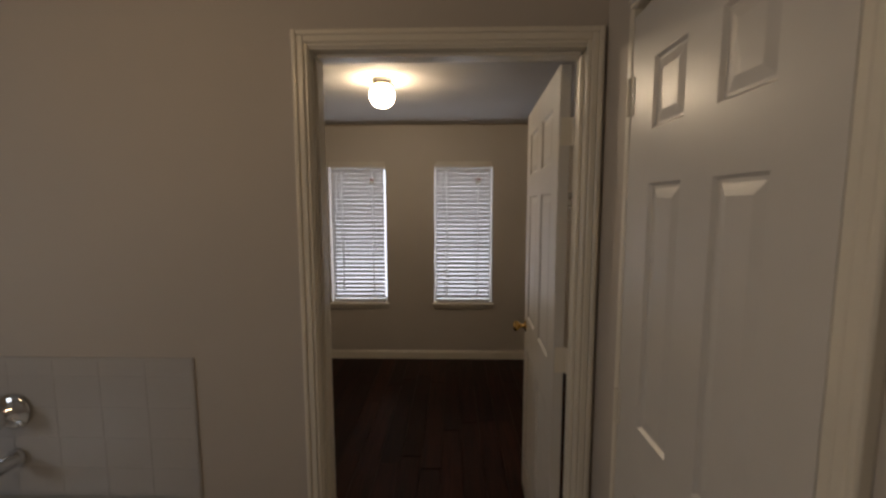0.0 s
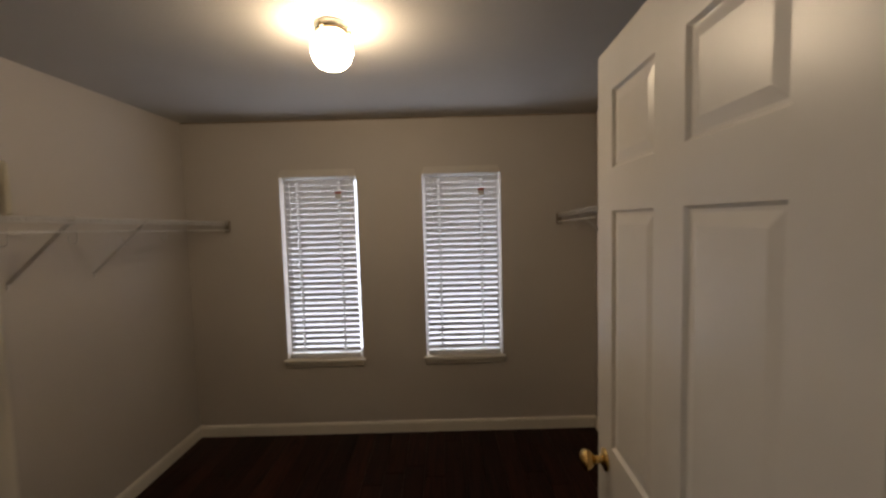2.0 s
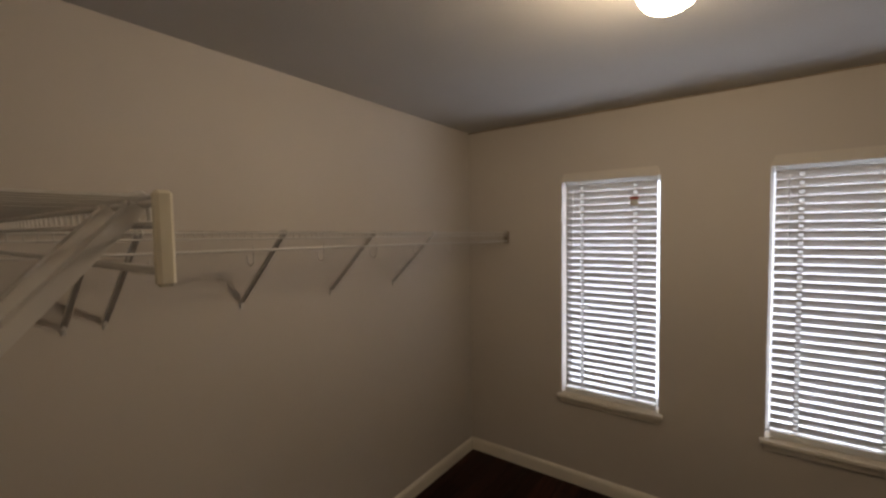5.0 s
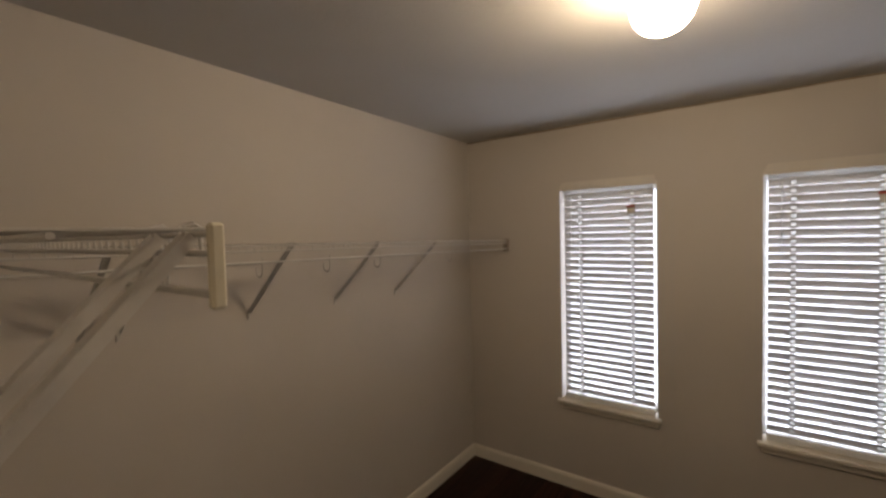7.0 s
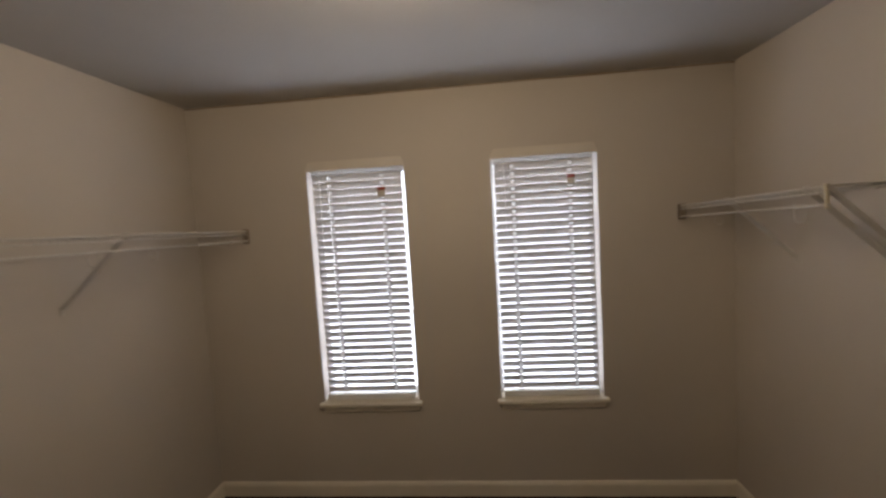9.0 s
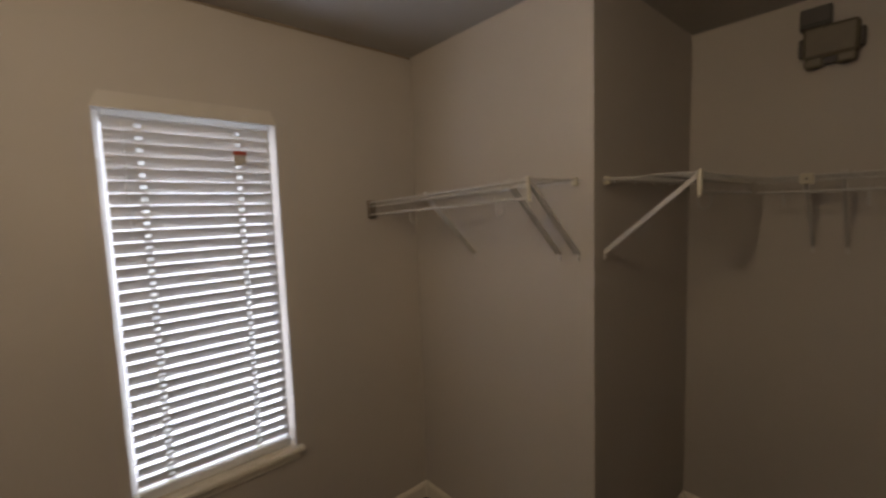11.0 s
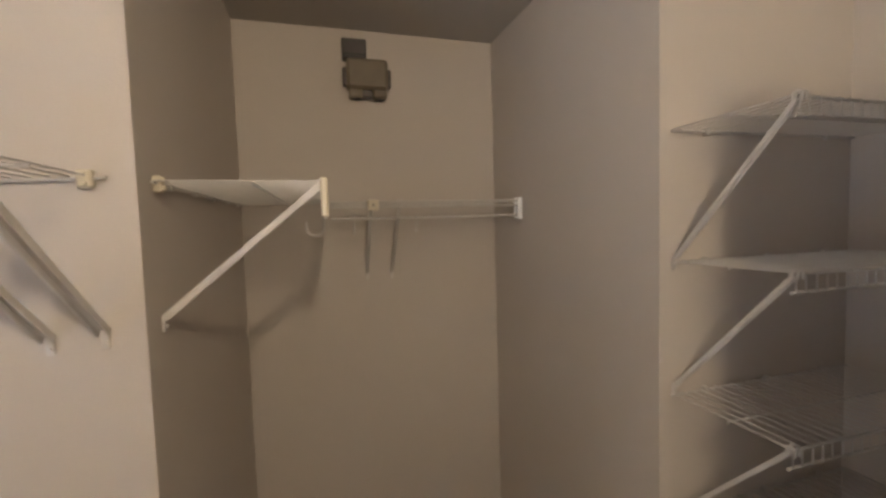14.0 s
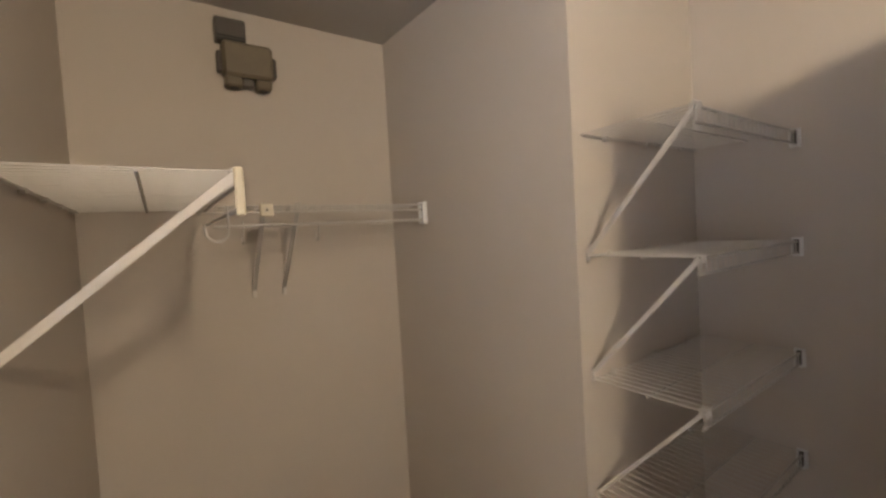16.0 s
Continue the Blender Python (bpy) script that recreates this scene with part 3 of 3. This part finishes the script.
clip = part("corner_clip", bm, CREAM, back, "cream plastic corner clip")
bm = bmesh.new()
rod(bm, (0.554, 0.261, -0.015), (0.554, 0.266, -0.015), 0.0035, 8)
part("screw", bm, GREYDARK, clip, "dark screw head")
for z in (1.766, 1.460, 1.142, 0.846):
    NICHE = Matrix.Translation((XN, YS, z)) @ pose(0, 0, 0, 0, 0, 90)
    wire_shelf("small white wire shelf stacked in a closet niche", "stacked niche shelves", 1.79 - YS, 0.270, NICHE,
               braces=[1.79 - YS - 0.012], brackets=[(0.0, 1)], rodded=False, drop=0.30, clips=0.2, holder=VINYL, width=0.012)

# ---- ceiling lamps ----
def globe_lamp(label, m, glass, lit):
    top = thing("ceiling_light", label, "ceiling light", m=m)
    bm = bmesh.new()
    lathe(bm, ((0.062, -0.001), (0.062, -0.006), (0.056, -0.012), (0.050, -0.016), (0.048, -0.022)), 28)
    part("canopy", bm, TRIM, top, "white ceiling canopy", True)
    bm = bmesh.new()
    tube(bm, [(0.053 * math.cos(radians(a)), 0.053 * math.sin(radians(a)), -0.027) for a in range(0, 361, 15)], 0.007, 8)
    part("holder_ring", bm, BRONZE, top, "aged brass holder ring", True)
    for a in (12, 132, 252):
        bm = bmesh.new()
        p = Vector((math.cos(radians(a)), math.sin(radians(a)), 0))
        z = Vector((0, 0, -0.027))
        rod(bm, p * 0.046 + z, p * 0.066 + z, 0.004, 8)
        rod(bm, p * 0.062 + z, p * 0.074 + z, 0.0085, 10)
        part("thumbscrew", bm, BRONZE, top)
    bm = bmesh.new()
    lathe(bm, ((0.042, -0.023), (0.043, -0.034), (0.058, -0.044), (0.070, -0.062), (0.076, -0.086), (0.075, -0.108), (0.067, -0.131), (0.053, -0.149), (0.034, -0.160), (0.014, -0.165), (0.004, -0.166)), 32)
    part("globe", bm, glass, top, "glowing opal glass globe", True)
    bm = bmesh.new()
    lathe(bm, ((0.013, -0.026), (0.014, -0.040), (0.024, -0.056), (0.030, -0.074), (0.028, -0.092), (0.018, -0.105), (0.005, -0.109)), 20)
    part("bulb", bm, lit, top, "lit lamp bulb inside the globe", True)


globe_lamp("small lit opal glass globe on a brass ceiling holder", pose(-0.084, 2.440, ZC), GLOBE, BULB)
# unseen bathroom globe, added to warm the wall round the doorway
globe_lamp("added unseen globe lamp that warms the bathroom", pose(-0.55, -0.1, ZC), FILLGLOBE, FILLBULB)

# ---- wall device in the alcove ----
dev = thing("wall_device", "grey-brown plastic twin-port device fixed high on alcove wall", "wall device", m=pose(XA, 2.386, 2.154, 0, 0, 90))
bm = bmesh.new()
box(bm, (-0.078, 0.0, -0.062), (0.078, 0.058, 0.052), 0.010)
part("housing", bm, GREYBOX, dev)
bm = bmesh.new()
box(bm, (0.000, 0.0, 0.052), (0.092, 0.040, 0.130), 0.004)
up = part("upper_box", bm, GREYDARK, dev, "darker grey upper box")
bm = bmesh.new()
for z in (0.056, 0.066):
    box(bm, (0.004, 0.036, z), (0.088, 0.043, z + 0.005))
part("slots", bm, BLACK, up, "black slots")
for x in (-0.046, 0.046):
    bm = bmesh.new()
    box(bm, (x - 0.026, 0.006, -0.094), (x + 0.026, 0.050, -0.060), 0.006)
    pt = part("port", bm, GREYBOX, dev)
    bm = bmesh.new()
    rod(bm, (x, 0.030, -0.097), (x, 0.030, -0.093), 0.014, 14)
    part("opening", bm, BLACK, pt)
bm = bmesh.new()
box(bm, (-0.018, 0.004, -0.086), (0.018, 0.036, -0.060), 0.003)
part("middle_connector", bm, GREYDARK, dev)
for s in (-1, 1):
    bm = bmesh.new()
    a, b = sorted((s * 0.076, s * 0.092))
    box(bm, (a, 0.008, -0.048), (b, 0.042, 0.020), 0.005)
    part("side_tab", bm, GREYDARK, dev)

# ---- bathroom: tub and splash ----
tub = thing("bathtub", "white garden bathtub with chrome faucet in a raised deck", "bathtub")
bm = bmesh.new()
box(bm, (-2.0, 0.20, 0.0), (-0.52, YB - 0.016, 0.60), 0.012)
part("deck", bm, TUBM, tub)
bm = bmesh.new()
for i in range(32):
    a, b = 2 * math.pi * i / 32, 2 * math.pi * (i + 1) / 32
    rod(bm, (-1.26 + 0.62 * math.cos(a), 0.62 + 0.33 * math.sin(a), 0.608), (-1.26 + 0.62 * math.cos(b), 0.62 + 0.33 * math.sin(b), 0.608), 0.022, 8)
part("rim", bm, TUBM, tub)
splash = slab("tile_splash", [((-2.299, YB - 0.006, 0.60), (-0.474, YB - 0.0005, 1.078))], TILE, "white glazed tile splash above the bathtub", "tile")
faucet = thing("tub_faucet", "chrome tub valve mounted on the tiled wall", "faucet", m=pose(-1.075, YB - 0.012, 0.90, 90, 0, 0))
bm = bmesh.new()
lathe(bm, ((0.060, 0.0), (0.060, 0.006), (0.046, 0.014), (0.022, 0.020), (0.022, 0.045)), 24)
part("escutcheon", bm, CHROME, faucet, "", True)
bm = bmesh.new()
lathe(bm, ((0.020, 0.042), (0.034, 0.048), (0.040, 0.062), (0.036, 0.084), (0.024, 0.092), (0.004, 0.094)), 20)
part("handle", bm, CHROME, faucet, "round chrome handle", True)
spout = thing("tub_spout", "chrome tub spout below the valve", "spout", m=pose(-1.075, YB - 0.012, 0.74, 90, 0, 0))
bm = bmesh.new()
lathe(bm, ((0.030, 0.0), (0.030, 0.01), (0.025, 0.02), (0.024, 0.10), (0.020, 0.125), (0.010, 0.13)), 20)
part("spout_body", bm, CHROME, spout, "", True)

# ---- pieces ----
bm = bmesh.new()
box(bm, (0, 0, -0.004), (0.1495, 0.1045, 0.004), 0.0012)
TILE_MESH = mesh_of("tile", bm, TILE)
for r in range(5):
    z0 = 0.60 + 0.1042 * r if r < 4 else 1.017
    for c in range(12):
        ob = new("tile", TILE_MESH)
        ob.parent = splash
        h = 0.99 if r < 4 else 0.56
        ob.matrix_basis = Matrix.Translation((-0.476 - 0.152 * (c + 1), YB - 0.0030, z0)) @ pose(0, 0, 0, 90, 0, 0) @ Matrix.Diagonal((1, h, 1, 1))

W, rng = 0.125, random.Random(4)
x = XW - 0.05
meshes = {}
while x < XA + 0.05:
    y = YB + 0.06 - rng.uniform(0, 1.1)
    while y < YN + 0.02:
        y0, y1 = max(y, YB + 0.06), min(y + 1.2, YN + 0.02)
        if y1 - y0 > 0.02:
            key = round(y1 - y0, 2)
            if key not in meshes:
                bm = bmesh.new()
                box(bm, (0, 0, -0.008), (W - 0.001, key - 0.001, 0.0), 0.0012)
                meshes[key] = mesh_of("plank", bm, PLANK)
            ob = new("plank", meshes[key])
            ob.parent = floor
            ob.location = (x, y0, FZ)
        y += 1.2
    x += W
